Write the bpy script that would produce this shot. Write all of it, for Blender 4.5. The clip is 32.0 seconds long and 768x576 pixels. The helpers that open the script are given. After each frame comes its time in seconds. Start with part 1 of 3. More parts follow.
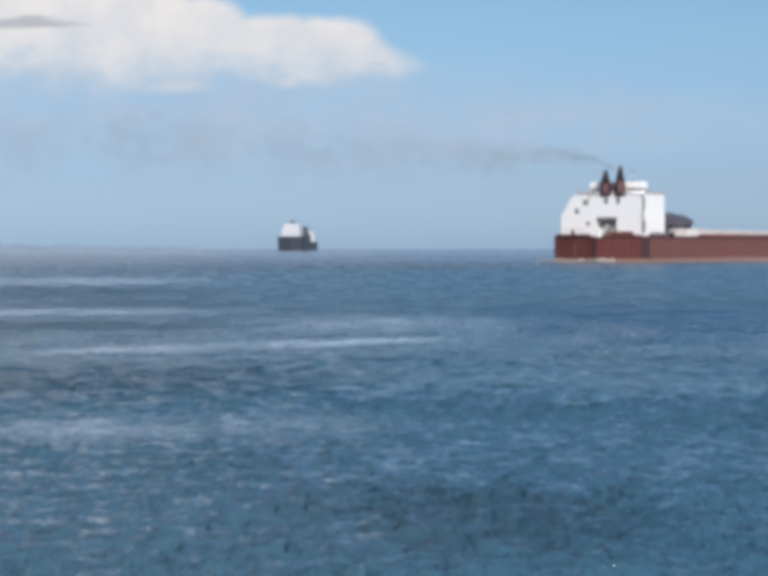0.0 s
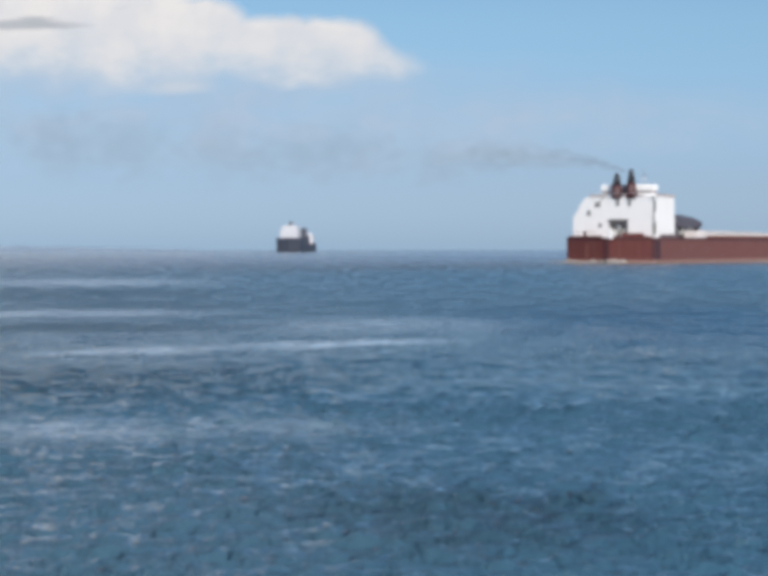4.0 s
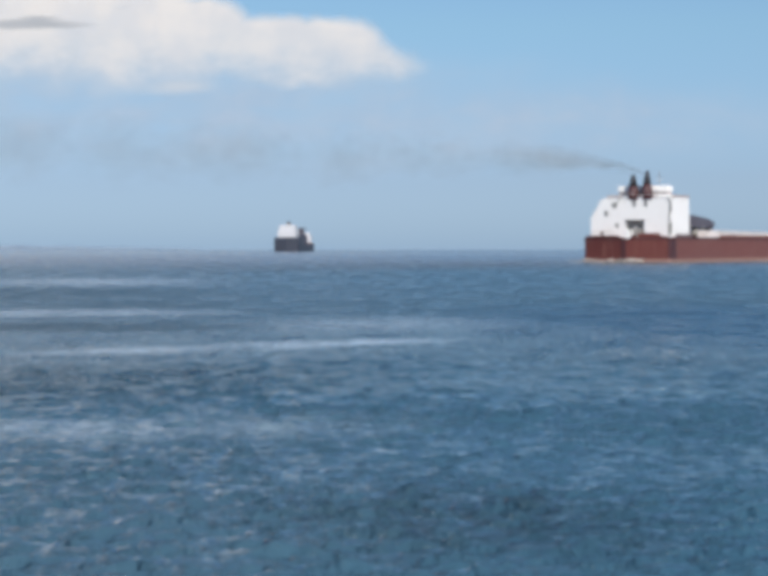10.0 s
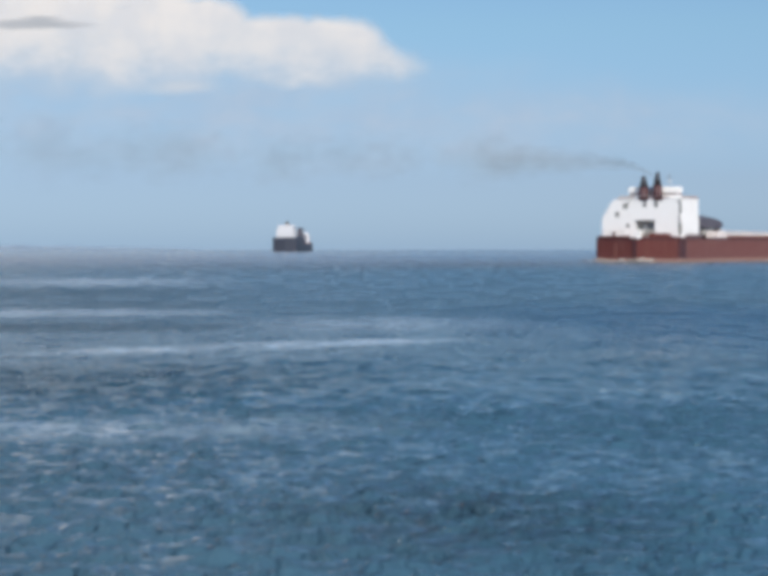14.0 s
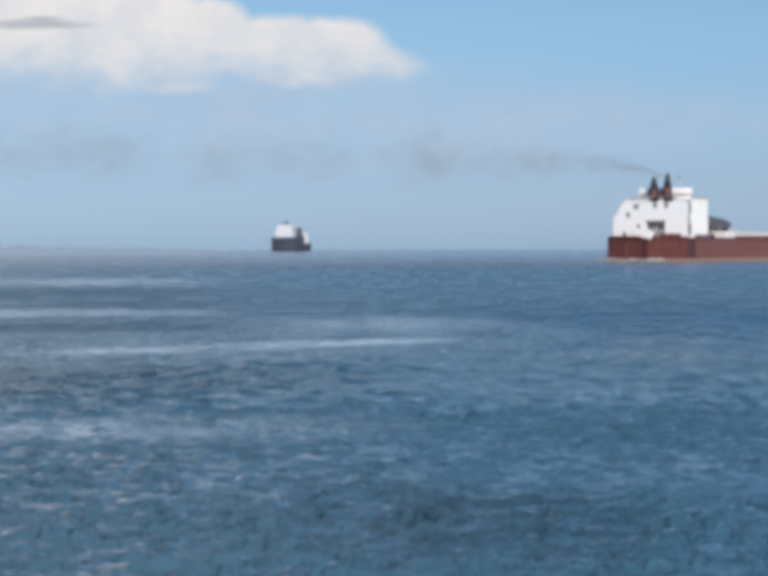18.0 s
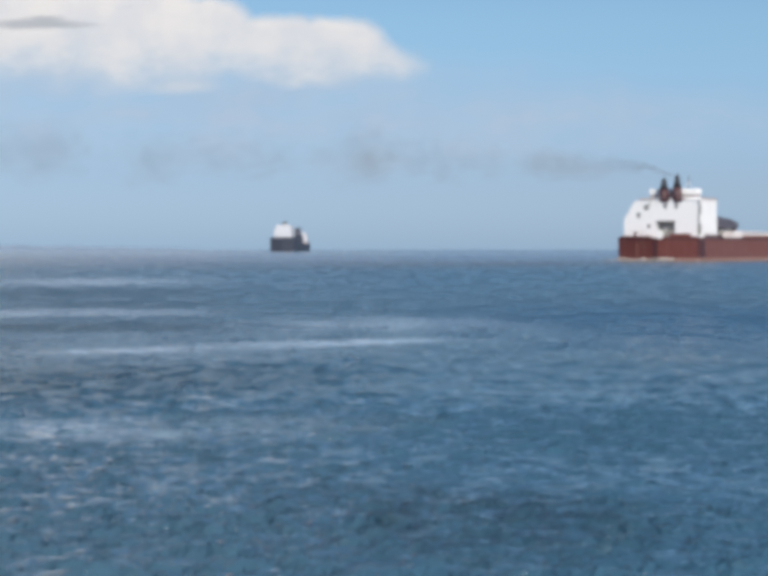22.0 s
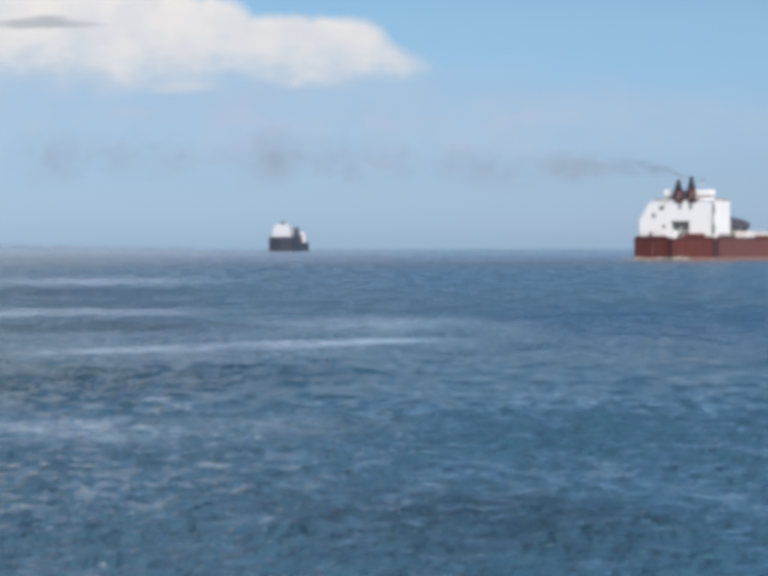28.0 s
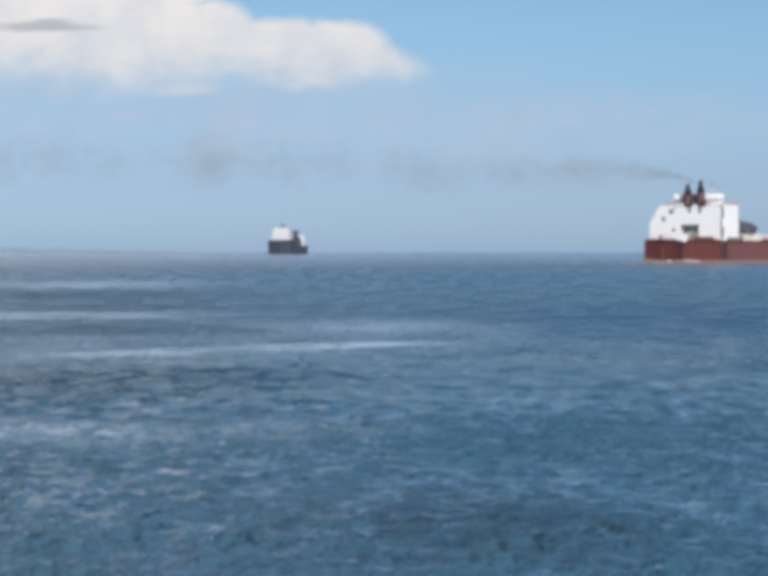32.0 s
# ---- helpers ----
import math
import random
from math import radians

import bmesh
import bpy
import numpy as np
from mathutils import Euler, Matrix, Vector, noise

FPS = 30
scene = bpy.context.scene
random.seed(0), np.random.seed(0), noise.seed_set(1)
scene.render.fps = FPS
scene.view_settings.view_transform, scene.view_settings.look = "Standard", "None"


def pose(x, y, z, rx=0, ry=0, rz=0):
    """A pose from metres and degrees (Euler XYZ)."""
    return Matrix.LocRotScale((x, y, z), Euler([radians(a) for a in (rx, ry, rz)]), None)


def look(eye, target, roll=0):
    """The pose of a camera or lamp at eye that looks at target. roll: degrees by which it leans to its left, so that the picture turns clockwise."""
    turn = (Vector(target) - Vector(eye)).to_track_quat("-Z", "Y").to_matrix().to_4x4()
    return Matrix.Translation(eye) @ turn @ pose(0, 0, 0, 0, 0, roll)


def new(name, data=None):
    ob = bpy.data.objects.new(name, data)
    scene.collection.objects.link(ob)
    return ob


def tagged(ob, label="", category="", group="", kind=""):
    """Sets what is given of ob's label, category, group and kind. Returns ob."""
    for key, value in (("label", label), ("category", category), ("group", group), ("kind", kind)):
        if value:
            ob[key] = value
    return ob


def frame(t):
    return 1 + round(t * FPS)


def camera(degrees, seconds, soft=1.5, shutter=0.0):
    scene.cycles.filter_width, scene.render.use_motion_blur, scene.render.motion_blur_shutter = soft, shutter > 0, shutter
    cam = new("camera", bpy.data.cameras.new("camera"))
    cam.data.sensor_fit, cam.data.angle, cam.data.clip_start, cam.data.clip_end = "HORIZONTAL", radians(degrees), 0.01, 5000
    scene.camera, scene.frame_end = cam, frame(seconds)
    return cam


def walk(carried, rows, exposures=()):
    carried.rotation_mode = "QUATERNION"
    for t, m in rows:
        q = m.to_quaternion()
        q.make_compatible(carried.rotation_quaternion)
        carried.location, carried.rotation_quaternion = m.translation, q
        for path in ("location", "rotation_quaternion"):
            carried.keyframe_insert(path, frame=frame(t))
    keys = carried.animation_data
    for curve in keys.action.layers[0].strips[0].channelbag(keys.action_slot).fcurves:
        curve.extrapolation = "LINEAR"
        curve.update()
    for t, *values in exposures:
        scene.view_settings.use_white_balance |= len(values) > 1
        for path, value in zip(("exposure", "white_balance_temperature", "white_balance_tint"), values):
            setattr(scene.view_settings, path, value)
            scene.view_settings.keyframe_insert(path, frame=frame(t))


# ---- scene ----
# The lake at a pier: a camera 5.7 m above the water looks out along +y.
EYE_Z = 5.7
cam = camera(20.0, 32.0, soft=5.6)
# A steady stand with a small nod of the lens: seconds, degrees of extra tilt up.
NOD = [(0.0, -0.023), (0.5, 0.024), (1.0, 0.004), (1.5, -0.025), (2.0, -0.018), (2.5, 0.009), (3.0, 0.024), (3.5, 0.019),
       (5.5, 0.004), (7.0, 0.0), (20.0, 0.0), (24.0, -0.012), (30.0, -0.016), (31.7, -0.016), (31.85, 0.02), (32.0, 0.065)]
walk(cam, [(t, pose(0, 0, EYE_Z, 90 - 1.114 + d, 0, 0)) for t, d in NOD])

# ---- light ----
SUN_ELEVATION, SUN_AZIMUTH = 42.0, 156.0   # degrees; azimuth from +y towards +x
world = bpy.data.worlds.new("sky")
scene.world = world
world.use_nodes = True
wn, wl = world.node_tree.nodes, world.node_tree.links
sky = wn.new("ShaderNodeTexSky")
sky.sky_type, sky.sun_disc = "NISHITA", False
sky.sun_elevation, sky.sun_rotation = radians(SUN_ELEVATION), radians(SUN_AZIMUTH)
sky.air_density, sky.dust_density, sky.ozone_density, sky.altitude = 1.0, 0.4, 2.0, 180
tint = wn.new("ShaderNodeMix")
tint.data_type, tint.blend_type = "RGBA", "MULTIPLY"
tint.inputs["Factor"].default_value = 1.0
wl.new(sky.outputs["Color"], tint.inputs["A"])
# the haze over cold water keeps the low sky blue
up = wn.new("ShaderNodeSeparateXYZ")
wl.new(wn.new("ShaderNodeTexCoord").outputs["Generated"], up.inputs[0])
low_sky = wn.new("ShaderNodeValToRGB")
wl.new(up.outputs["Z"], low_sky.inputs[0])
low_sky.color_ramp.elements[0].position, low_sky.color_ramp.elements[0].color = 0.0, (0.53, 0.79, 1.42, 1)
low_sky.color_ramp.elements[1].position, low_sky.color_ramp.elements[1].color = 0.18, (0.78, 0.95, 1.14, 1)
for at, colour in ((0.03, (0.57, 0.735, 1.19, 1)), (0.10, (0.73, 0.92, 1.12, 1))):
    low_sky.color_ramp.elements.new(at).color = colour
wl.new(low_sky.outputs["Color"], tint.inputs["B"])
wl.new(tint.outputs["Result"], wn["Background"].inputs["Color"])
wn["Background"].inputs["Strength"].default_value = 0.085
sun = new("sun", bpy.data.lights.new("sun", "SUN"))
sun.data.energy, sun.data.angle, sun.data.color = 5.0, radians(0.53), (1.0, 0.95, 0.88)
az, el = radians(SUN_AZIMUTH), radians(SUN_ELEVATION)
sun_from = Vector((math.sin(az) * math.cos(el), math.cos(az) * math.cos(el), math.sin(el)))
sun.matrix_world = look(sun_from * 200, (0, 0, 0))


# ---- materials ----
class Nodes:
    """A short way to write node trees."""

    def __init__(self, name):
        self.mat = bpy.data.materials.new(name)
        self.mat.use_nodes = True
        self.tree = self.mat.node_tree
        self.bsdf = self.tree.nodes["Principled BSDF"]
        self.out = self.tree.nodes["Material Output"]

    def add(self, kind, operation="", clamp=False, interpolation="", data="", vector=""):
        n = self.tree.nodes.new("ShaderNode" + kind)
        if operation:
            n.operation = operation
        if clamp:
            n.use_clamp = True
        if interpolation:
            n.interpolation_type = interpolation
        if data:
            n.data_type = data
        if vector:
            n.vector_type = vector
        return n

    def link(self, a, b):
        self.tree.links.new(a, b)

    def put(self, socket, v):
        if isinstance(v, bpy.types.NodeSocket):
            self.link(v, socket)
        else:
            socket.default_value = v

    def math(self, op, a, b=0.0, clamp=False):
        n = self.add("Math", operation=op, clamp=clamp)
        self.put(n.inputs[0], a)
        self.put(n.inputs[1], b)
        return n.outputs[0]

    def ramp(self, v, lo, hi, a=0.0, b=1.0, smooth=True):
        n = self.add("MapRange", interpolation="SMOOTHSTEP" if smooth else "LINEAR")
        for i, q in enumerate((v, lo, hi, a, b)):
            self.put(n.inputs[i], q)
        return n.outputs[0]

    def mix(self, f, a, b):
        n = self.add("Mix", data="RGBA")
        self.put(n.inputs["Factor"], f)
        self.put(n.inputs["A"], a if isinstance(a, bpy.types.NodeSocket) else (*a, 1))
        self.put(n.inputs["B"], b if isinstance(b, bpy.types.NodeSocket) else (*b, 1))
        return n.outputs["Result"]

    def where(self, space="Object", scale=(1, 1, 1), shift=(0, 0, 0)):
        src = self.add("NewGeometry").outputs["Position"] if space == "World" else self.add("TexCoord").outputs[space]
        m = self.add("Mapping")
        self.link(src, m.inputs["Vector"])
        m.inputs["Scale"].default_value = scale
        m.inputs["Location"].default_value = shift
        return m.outputs[0]

    def noise(self, vec, scale, detail=3.0, rough=0.55):
        n = self.add("TexNoise")
        self.link(vec, n.inputs["Vector"])
        n.inputs["Scale"].default_value, n.inputs["Detail"].default_value, n.inputs["Roughness"].default_value = scale, detail, rough
        return n.outputs["Fac"]

    def bump(self, height, strength, distance):
        n = self.add("Bump")
        self.link(height, n.inputs["Height"])
        n.inputs["Strength"].default_value, n.inputs["Distance"].default_value = strength, distance
        self.link(n.outputs[0], self.bsdf.inputs["Normal"])


def painted(name, colour, worn, rough=0.5, streak=0.5, metal=0.0):
    """Marine paint with rust or grime in patches and in runs down the plates."""
    n = Nodes(name)
    p = n.where("Object")
    big = n.noise(p, 0.22, 4)
    runs = n.noise(n.where("Object", (1.4, 1.4, 0.08)), 1.0, 3)
    fine = n.noise(p, 3.0, 4)
    f = n.math("MULTIPLY", n.ramp(runs, 0.5, 0.75), n.ramp(big, 0.35, 0.65))
    f = n.math("MULTIPLY", f, streak)
    c = n.mix(f, colour, worn)
    c = n.mix(n.math("MULTIPLY", n.ramp(fine, 0.45, 0.8), 0.18), c, tuple(0.7 * q for q in colour))
    n.link(c, n.bsdf.inputs["Base Color"])
    n.link(n.ramp(fine, 0.3, 0.7, rough - 0.08, rough + 0.12), n.bsdf.inputs["Roughness"])
    n.bsdf.inputs["Metallic"].default_value = metal
    n.bump(fine, 0.15, 0.02)
    return n.mat


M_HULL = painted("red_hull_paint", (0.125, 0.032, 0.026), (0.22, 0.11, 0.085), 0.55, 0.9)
M_WHITE = painted("white_deckhouse_paint", (0.88, 0.87, 0.85), (0.56, 0.50, 0.45), 0.45, 0.6)
M_CREAM = painted("cream_boom_paint", (0.72, 0.69, 0.67), (0.40, 0.26, 0.18), 0.55, 0.5)
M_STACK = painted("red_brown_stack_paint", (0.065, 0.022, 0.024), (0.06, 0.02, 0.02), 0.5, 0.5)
M_BLACK = painted("black_soot_paint", (0.022, 0.022, 0.028), (0.05, 0.04, 0.035), 0.6, 0.5)
M_GREY = painted("grey_steel_paint", (0.20, 0.20, 0.20), (0.13, 0.09, 0.07), 0.55, 0.5)
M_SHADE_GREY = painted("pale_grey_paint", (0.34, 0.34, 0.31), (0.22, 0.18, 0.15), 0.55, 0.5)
M_DUSK = painted("dusty_pink_grey_paint", (0.42, 0.34, 0.32), (0.25, 0.18, 0.16), 0.55, 0.6)
M_BROWN = painted("brown_machinery_paint", (0.15, 0.11, 0.115), (0.07, 0.05, 0.045), 0.6, 0.5)
M_HOPPER = painted("slate_grey_machinery_paint", (0.085, 0.082, 0.105), (0.06, 0.05, 0.05), 0.6, 0.5)
M_DULLWHITE = painted("dull_white_cabin_paint", (0.60, 0.60, 0.62), (0.42, 0.40, 0.38), 0.5, 0.6)
# lighter copy of the hull red: sunlight on the side put into the colour
M_HULL_LIT = painted("sunlit_red_hull_paint", (0.155, 0.055, 0.047), (0.25, 0.14, 0.115), 0.6, 0.9)
M_RUST = painted("pale_rust_paint", (0.145, 0.048, 0.038), (0.22, 0.11, 0.085), 0.65, 0.9)
M_TAN = painted("tan_foam_band_paint", (0.27, 0.155, 0.125), (0.36, 0.27, 0.22), 0.65, 0.9)
M_DECK = painted("red_deck_paint", (0.17, 0.06, 0.045), (0.10, 0.06, 0.05), 0.7, 0.4)
M_BLUEBLACK = painted("dark_hull_paint", (0.036, 0.042, 0.062), (0.08, 0.06, 0.055), 0.55, 0.5)


def window_glass():
    n = Nodes("dark_window_glass")
    p = n.where("Object")
    n.link(n.mix(n.noise(p, 1.5), (0.17, 0.175, 0.175), (0.27, 0.27, 0.26)), n.bsdf.inputs["Base Color"])
    n.bsdf.inputs["Roughness"].default_value = 0.12
    return n.mat


M_PANE = window_glass()


def lake_water():
    """Wind-ruffled water; streaks of smooth water, their sky sheen painted pale, lie at fixed places on it."""
    n = Nodes("lake_water")
    place = n.where("World")
    wide = n.noise(n.where("World", (0.010, 0.012, 1)), 1.0, 3)
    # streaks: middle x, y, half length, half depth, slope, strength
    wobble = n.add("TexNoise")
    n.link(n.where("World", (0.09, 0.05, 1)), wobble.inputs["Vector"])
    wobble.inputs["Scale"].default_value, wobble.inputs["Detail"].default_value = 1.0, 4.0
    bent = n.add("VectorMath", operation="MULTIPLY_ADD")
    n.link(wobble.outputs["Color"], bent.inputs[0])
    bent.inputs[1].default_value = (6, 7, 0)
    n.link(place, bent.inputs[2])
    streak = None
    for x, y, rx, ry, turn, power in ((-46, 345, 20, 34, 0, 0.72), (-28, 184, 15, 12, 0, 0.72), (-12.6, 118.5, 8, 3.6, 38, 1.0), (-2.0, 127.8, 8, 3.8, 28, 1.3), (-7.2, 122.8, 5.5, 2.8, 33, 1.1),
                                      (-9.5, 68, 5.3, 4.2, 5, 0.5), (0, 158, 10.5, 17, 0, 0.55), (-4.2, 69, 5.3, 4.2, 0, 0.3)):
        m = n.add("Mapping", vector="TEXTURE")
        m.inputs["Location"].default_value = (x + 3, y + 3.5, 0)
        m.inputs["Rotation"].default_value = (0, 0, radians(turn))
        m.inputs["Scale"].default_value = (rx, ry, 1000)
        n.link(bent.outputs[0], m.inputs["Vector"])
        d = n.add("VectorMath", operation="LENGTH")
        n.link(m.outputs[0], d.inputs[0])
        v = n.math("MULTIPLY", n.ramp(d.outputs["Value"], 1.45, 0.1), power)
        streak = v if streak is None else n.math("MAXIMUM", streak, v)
    calm = n.add("SeparateXYZ")
    n.link(place, calm.inputs[0])
    away = calm.outputs["Y"]
    calm = n.ramp(away, 350, 1700, 0.0, 0.45)
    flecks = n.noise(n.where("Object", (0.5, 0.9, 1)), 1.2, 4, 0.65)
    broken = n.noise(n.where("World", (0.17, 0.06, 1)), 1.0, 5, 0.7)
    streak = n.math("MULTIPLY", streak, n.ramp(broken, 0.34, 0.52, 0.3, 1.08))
    # pale base colour paints in the gleam of the sky on the smooth streaks
    sheen_mask = n.math("MULTIPLY", streak, n.ramp(flecks, 0.3, 0.65))
    deep = n.mix(wide, (0.031, 0.095, 0.149), (0.047, 0.101, 0.145))
    # dark stones by the pier; farther out, the streaks' shadow side painted dark
    stones_shade = None
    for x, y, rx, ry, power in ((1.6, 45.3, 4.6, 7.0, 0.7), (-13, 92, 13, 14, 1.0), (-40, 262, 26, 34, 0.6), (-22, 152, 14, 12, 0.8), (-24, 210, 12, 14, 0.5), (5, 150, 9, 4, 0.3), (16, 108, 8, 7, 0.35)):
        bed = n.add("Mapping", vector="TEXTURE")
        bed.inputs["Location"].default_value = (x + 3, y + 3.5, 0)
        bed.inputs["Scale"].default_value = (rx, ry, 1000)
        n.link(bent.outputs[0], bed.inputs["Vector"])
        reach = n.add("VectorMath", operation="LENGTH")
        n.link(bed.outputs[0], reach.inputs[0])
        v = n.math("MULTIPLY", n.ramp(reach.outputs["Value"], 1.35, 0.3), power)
        stones_shade = v if stones_shade is None else n.math("MAXIMUM", stones_shade, v)
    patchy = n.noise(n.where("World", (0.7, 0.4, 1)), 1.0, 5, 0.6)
    deep = n.mix(n.math("MULTIPLY", stones_shade, n.ramp(patchy, 0.29, 0.54)), deep, n.mix(n.ramp(away, 58, 75), (0.020, 0.045, 0.063), (0.012, 0.054, 0.084)))
    # deeper, bluer water off to the side
    hole = n.add("Mapping", vector="TEXTURE")
    hole.inputs["Location"].default_value = (27, 165, 0)
    hole.inputs["Scale"].default_value = (20, 62, 1000)
    n.link(bent.outputs[0], hole.inputs["Vector"])
    depth = n.add("VectorMath", operation="LENGTH")
    n.link(hole.outputs[0], depth.inputs[0])
    depth = n.ramp(depth.outputs["Value"], 1.3, 0.3, 0.0, 0.85)
    deep = n.mix(depth, deep, (0.008, 0.062, 0.128))
    # grey reflection of the cloud, painted into the water towards the pier
    cloud_grey = n.add("Mapping", vector="TEXTURE")
    cloud_grey.inputs["Location"].default_value = (-3.5, 52, 0)
    cloud_grey.inputs["Scale"].default_value = (9.0, 34, 1000)
    n.link(bent.outputs[0], cloud_grey.inputs["Vector"])
    reach = n.add("VectorMath", operation="LENGTH")
    n.link(cloud_grey.outputs[0], reach.inputs[0])
    deep = n.mix(n.ramp(reach.outputs["Value"], 1.3, 0.2, 0.0, 0.45), deep, (0.057, 0.100, 0.130))
    # haze towards the horizon, painted into the far water's colour in uneven patches
    far_haze = n.noise(n.where("World", (0.008, 0.004, 1)), 1.0, 3)
    deep = n.mix(n.math("MULTIPLY", n.ramp(away, 430, 820), n.ramp(far_haze, 0.3, 0.7, 0.45, 0.9)), deep, (0.132, 0.150, 0.184))
    n.link(n.mix(n.math("MULTIPLY", sheen_mask, 0.7), deep, (0.52, 0.60, 0.68)), n.bsdf.inputs["Base Color"])
    n.bsdf.inputs["IOR"].default_value = 1.33
    chop = n.noise(n.where("Object", (1.0, 1.4, 1.0)), 2.6, 5, 0.65)
    fine = n.noise(n.where("Object", (1.0, 1.6, 1.0)), 9.0, 3, 0.6)
    # ripples too small to model out there roughen the surface instead
    paws = n.noise(n.where("Object", (0.22, 0.10, 1)), 1.0, 4, 0.6)
    gloss = n.math("SUBTRACT", n.ramp(away, 45, 180, 0.05, 0.25), n.ramp(away, 300, 1700, 0.0, 0.10))
    gloss = n.math("ADD", gloss, n.ramp(paws, 0.3, 0.7, -0.07, 0.09, False))
    relief = n.math("ADD", chop, n.math("MULTIPLY", fine, 0.25))
    relief = n.math("MULTIPLY", relief, n.math("SUBTRACT", 1.0, n.math("MAXIMUM", n.math("MULTIPLY", streak, 0.7), calm)))
    # cat's-paws: short steep ripples stand in small flecks, with smoother water between
    near_fleck = n.noise(n.where("Object", (1.9, 1.0, 1)), 1.0, 2, 0.5)
    mid_fleck = n.ramp(n.noise(n.where("Object", (1.3, 0.36, 1)), 1.0, 2, 0.5), 0.0, 1.0, 0.13, 0.87, False)
    far_fleck = n.ramp(n.noise(n.where("Object", (0.42, 0.07, 1)), 1.0, 3, 0.55), 0.0, 1.0, 0.33, 0.70, False)
    fleck = n.mix(n.ramp(away, 50, 80), near_fleck, mid_fleck)
    fleck = n.mix(n.ramp(away, 110, 210), fleck, far_fleck)
    relief = n.math("MULTIPLY", relief, n.ramp(fleck, 0.40, 0.66, 0.35, 2.3, False))
    relief = n.math("MULTIPLY", relief, n.math("ADD", 1.0, n.math("MULTIPLY", stones_shade, n.ramp(away, 60, 110, 0.0, 0.9))))
    relief = n.math("MULTIPLY", relief, n.math("MULTIPLY", n.ramp(away, 62, 125, 1.0, 2.4), n.ramp(away, 180, 330, 1.0, 0.5)))
    gloss = n.math("ADD", gloss, n.math("ADD", n.ramp(fleck, 0.40, 0.66, -0.04, 0.11, False), n.math("MULTIPLY", stones_shade, 0.06)))
    n.link(n.math("SUBTRACT", gloss, n.math("MULTIPLY", streak, 0.08)), n.bsdf.inputs["Roughness"])
    n.bump(relief, 1.0, 0.10)
    return n.mat


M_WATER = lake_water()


def wash(name, a, b, alpha, core=0.25):
    n = Nodes(name)
    g = n.noise(n.where("Object", (0.3, 0.5, 1)), 1.0, 4, 0.65)
    n.link(n.mix(n.ramp(g, 0.35, 0.7), a, b), n.bsdf.inputs["Base Color"])
    n.bsdf.inputs["Roughness"].default_value = 0.55
    edge = n.add("SeparateXYZ")
    n.link(n.add("TexCoord").outputs["Generated"], edge.inputs[0])
    u = n.math("ABSOLUTE", n.math("SUBTRACT", edge.outputs[0], 0.5))
    v = n.math("ABSOLUTE", n.math("SUBTRACT", edge.outputs[1], 0.5))
    fade = n.math("MULTIPLY", n.ramp(u, 0.5, core), n.ramp(v, 0.5, core))
    n.link(n.math("MULTIPLY", n.math("MULTIPLY", fade, n.ramp(g, 0.3, 0.55)), alpha), n.bsdf.inputs["Alpha"])
    return n.mat


M_FOAM = wash("propeller_foam", (0.40, 0.34, 0.29), (0.66, 0.61, 0.55), 0.9)
M_SILT = wash("thin_silty_water", (0.16, 0.165, 0.185), (0.22, 0.215, 0.235), 0.16, 0.0)
M_WASH_REFLECTION = wash("tan_wash_reflection", (0.28, 0.22, 0.20), (0.42, 0.36, 0.33), 0.9, 0.15)
M_FROTH = painted("white_froth", (0.50, 0.44, 0.39), (0.36, 0.30, 0.26), 0.8, 0.9)
M_TRAIL = wash("spreading_tan_wash", (0.20, 0.17, 0.155), (0.32, 0.27, 0.24), 0.7, 0.05)
M_MUD = wash("stirred_brown_water", (0.10, 0.098, 0.10), (0.16, 0.145, 0.14), 0.2, 0.0)


def smoke(name, colour, density):
    n = Nodes(name)
    p = n.where("Object")
    off = n.add("VectorMath", operation="ADD")
    n.link(p, off.inputs[0])
    n.link(n.math("MULTIPLY", n.add("ObjectInfo").outputs["Random"], 61.0), off.inputs[1])
    n.bsdf.inputs["Roughness"].default_value = 1.0
    n.bsdf.inputs["Specular IOR Level"].default_value = 0.0
    n.bsdf.inputs["Base Color"].default_value = (*colour, 1)
    rnd = n.add("VectorMath", operation="SCALE")
    n.link(off.outputs[0], rnd.inputs[0])
    rnd.inputs["Scale"].default_value = 1.0
    g = n.noise(rnd.outputs[0], 1.6, 3, 0.5)
    length = n.add("VectorMath", operation="LENGTH")
    n.link(n.where("Object", (1, 1, 0)), length.inputs[0])
    ragged = n.math("ADD", length.outputs["Value"], n.ramp(n.noise(rnd.outputs[0], 2.4, 3, 0.6), 0.3, 0.7, -0.2, 0.3, False))
    fall = n.math("MULTIPLY", n.ramp(ragged, 1.0, 0.05), n.ramp(length.outputs["Value"], 1.0, 0.6))
    a = n.math("MULTIPLY", n.math("MULTIPLY", fall, n.ramp(g, 0.25, 0.7, 0.5, 1.0)), density)
    n.link(a, n.bsdf.inputs["Alpha"])
    return n.mat


M_SMOKE = smoke("thin_exhaust_smoke", (0.20, 0.19, 0.175), 0.105)
M_DENSE = smoke("thick_exhaust_smoke", (0.18, 0.17, 0.155), 0.135)
M_SOOT = smoke("dense_exhaust_smoke", (0.12, 0.11, 0.10), 0.36)
M_HAZE = smoke("spreading_exhaust_smoke", (0.16, 0.15, 0.14), 0.20)

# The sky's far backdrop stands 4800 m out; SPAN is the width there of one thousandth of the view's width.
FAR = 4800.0
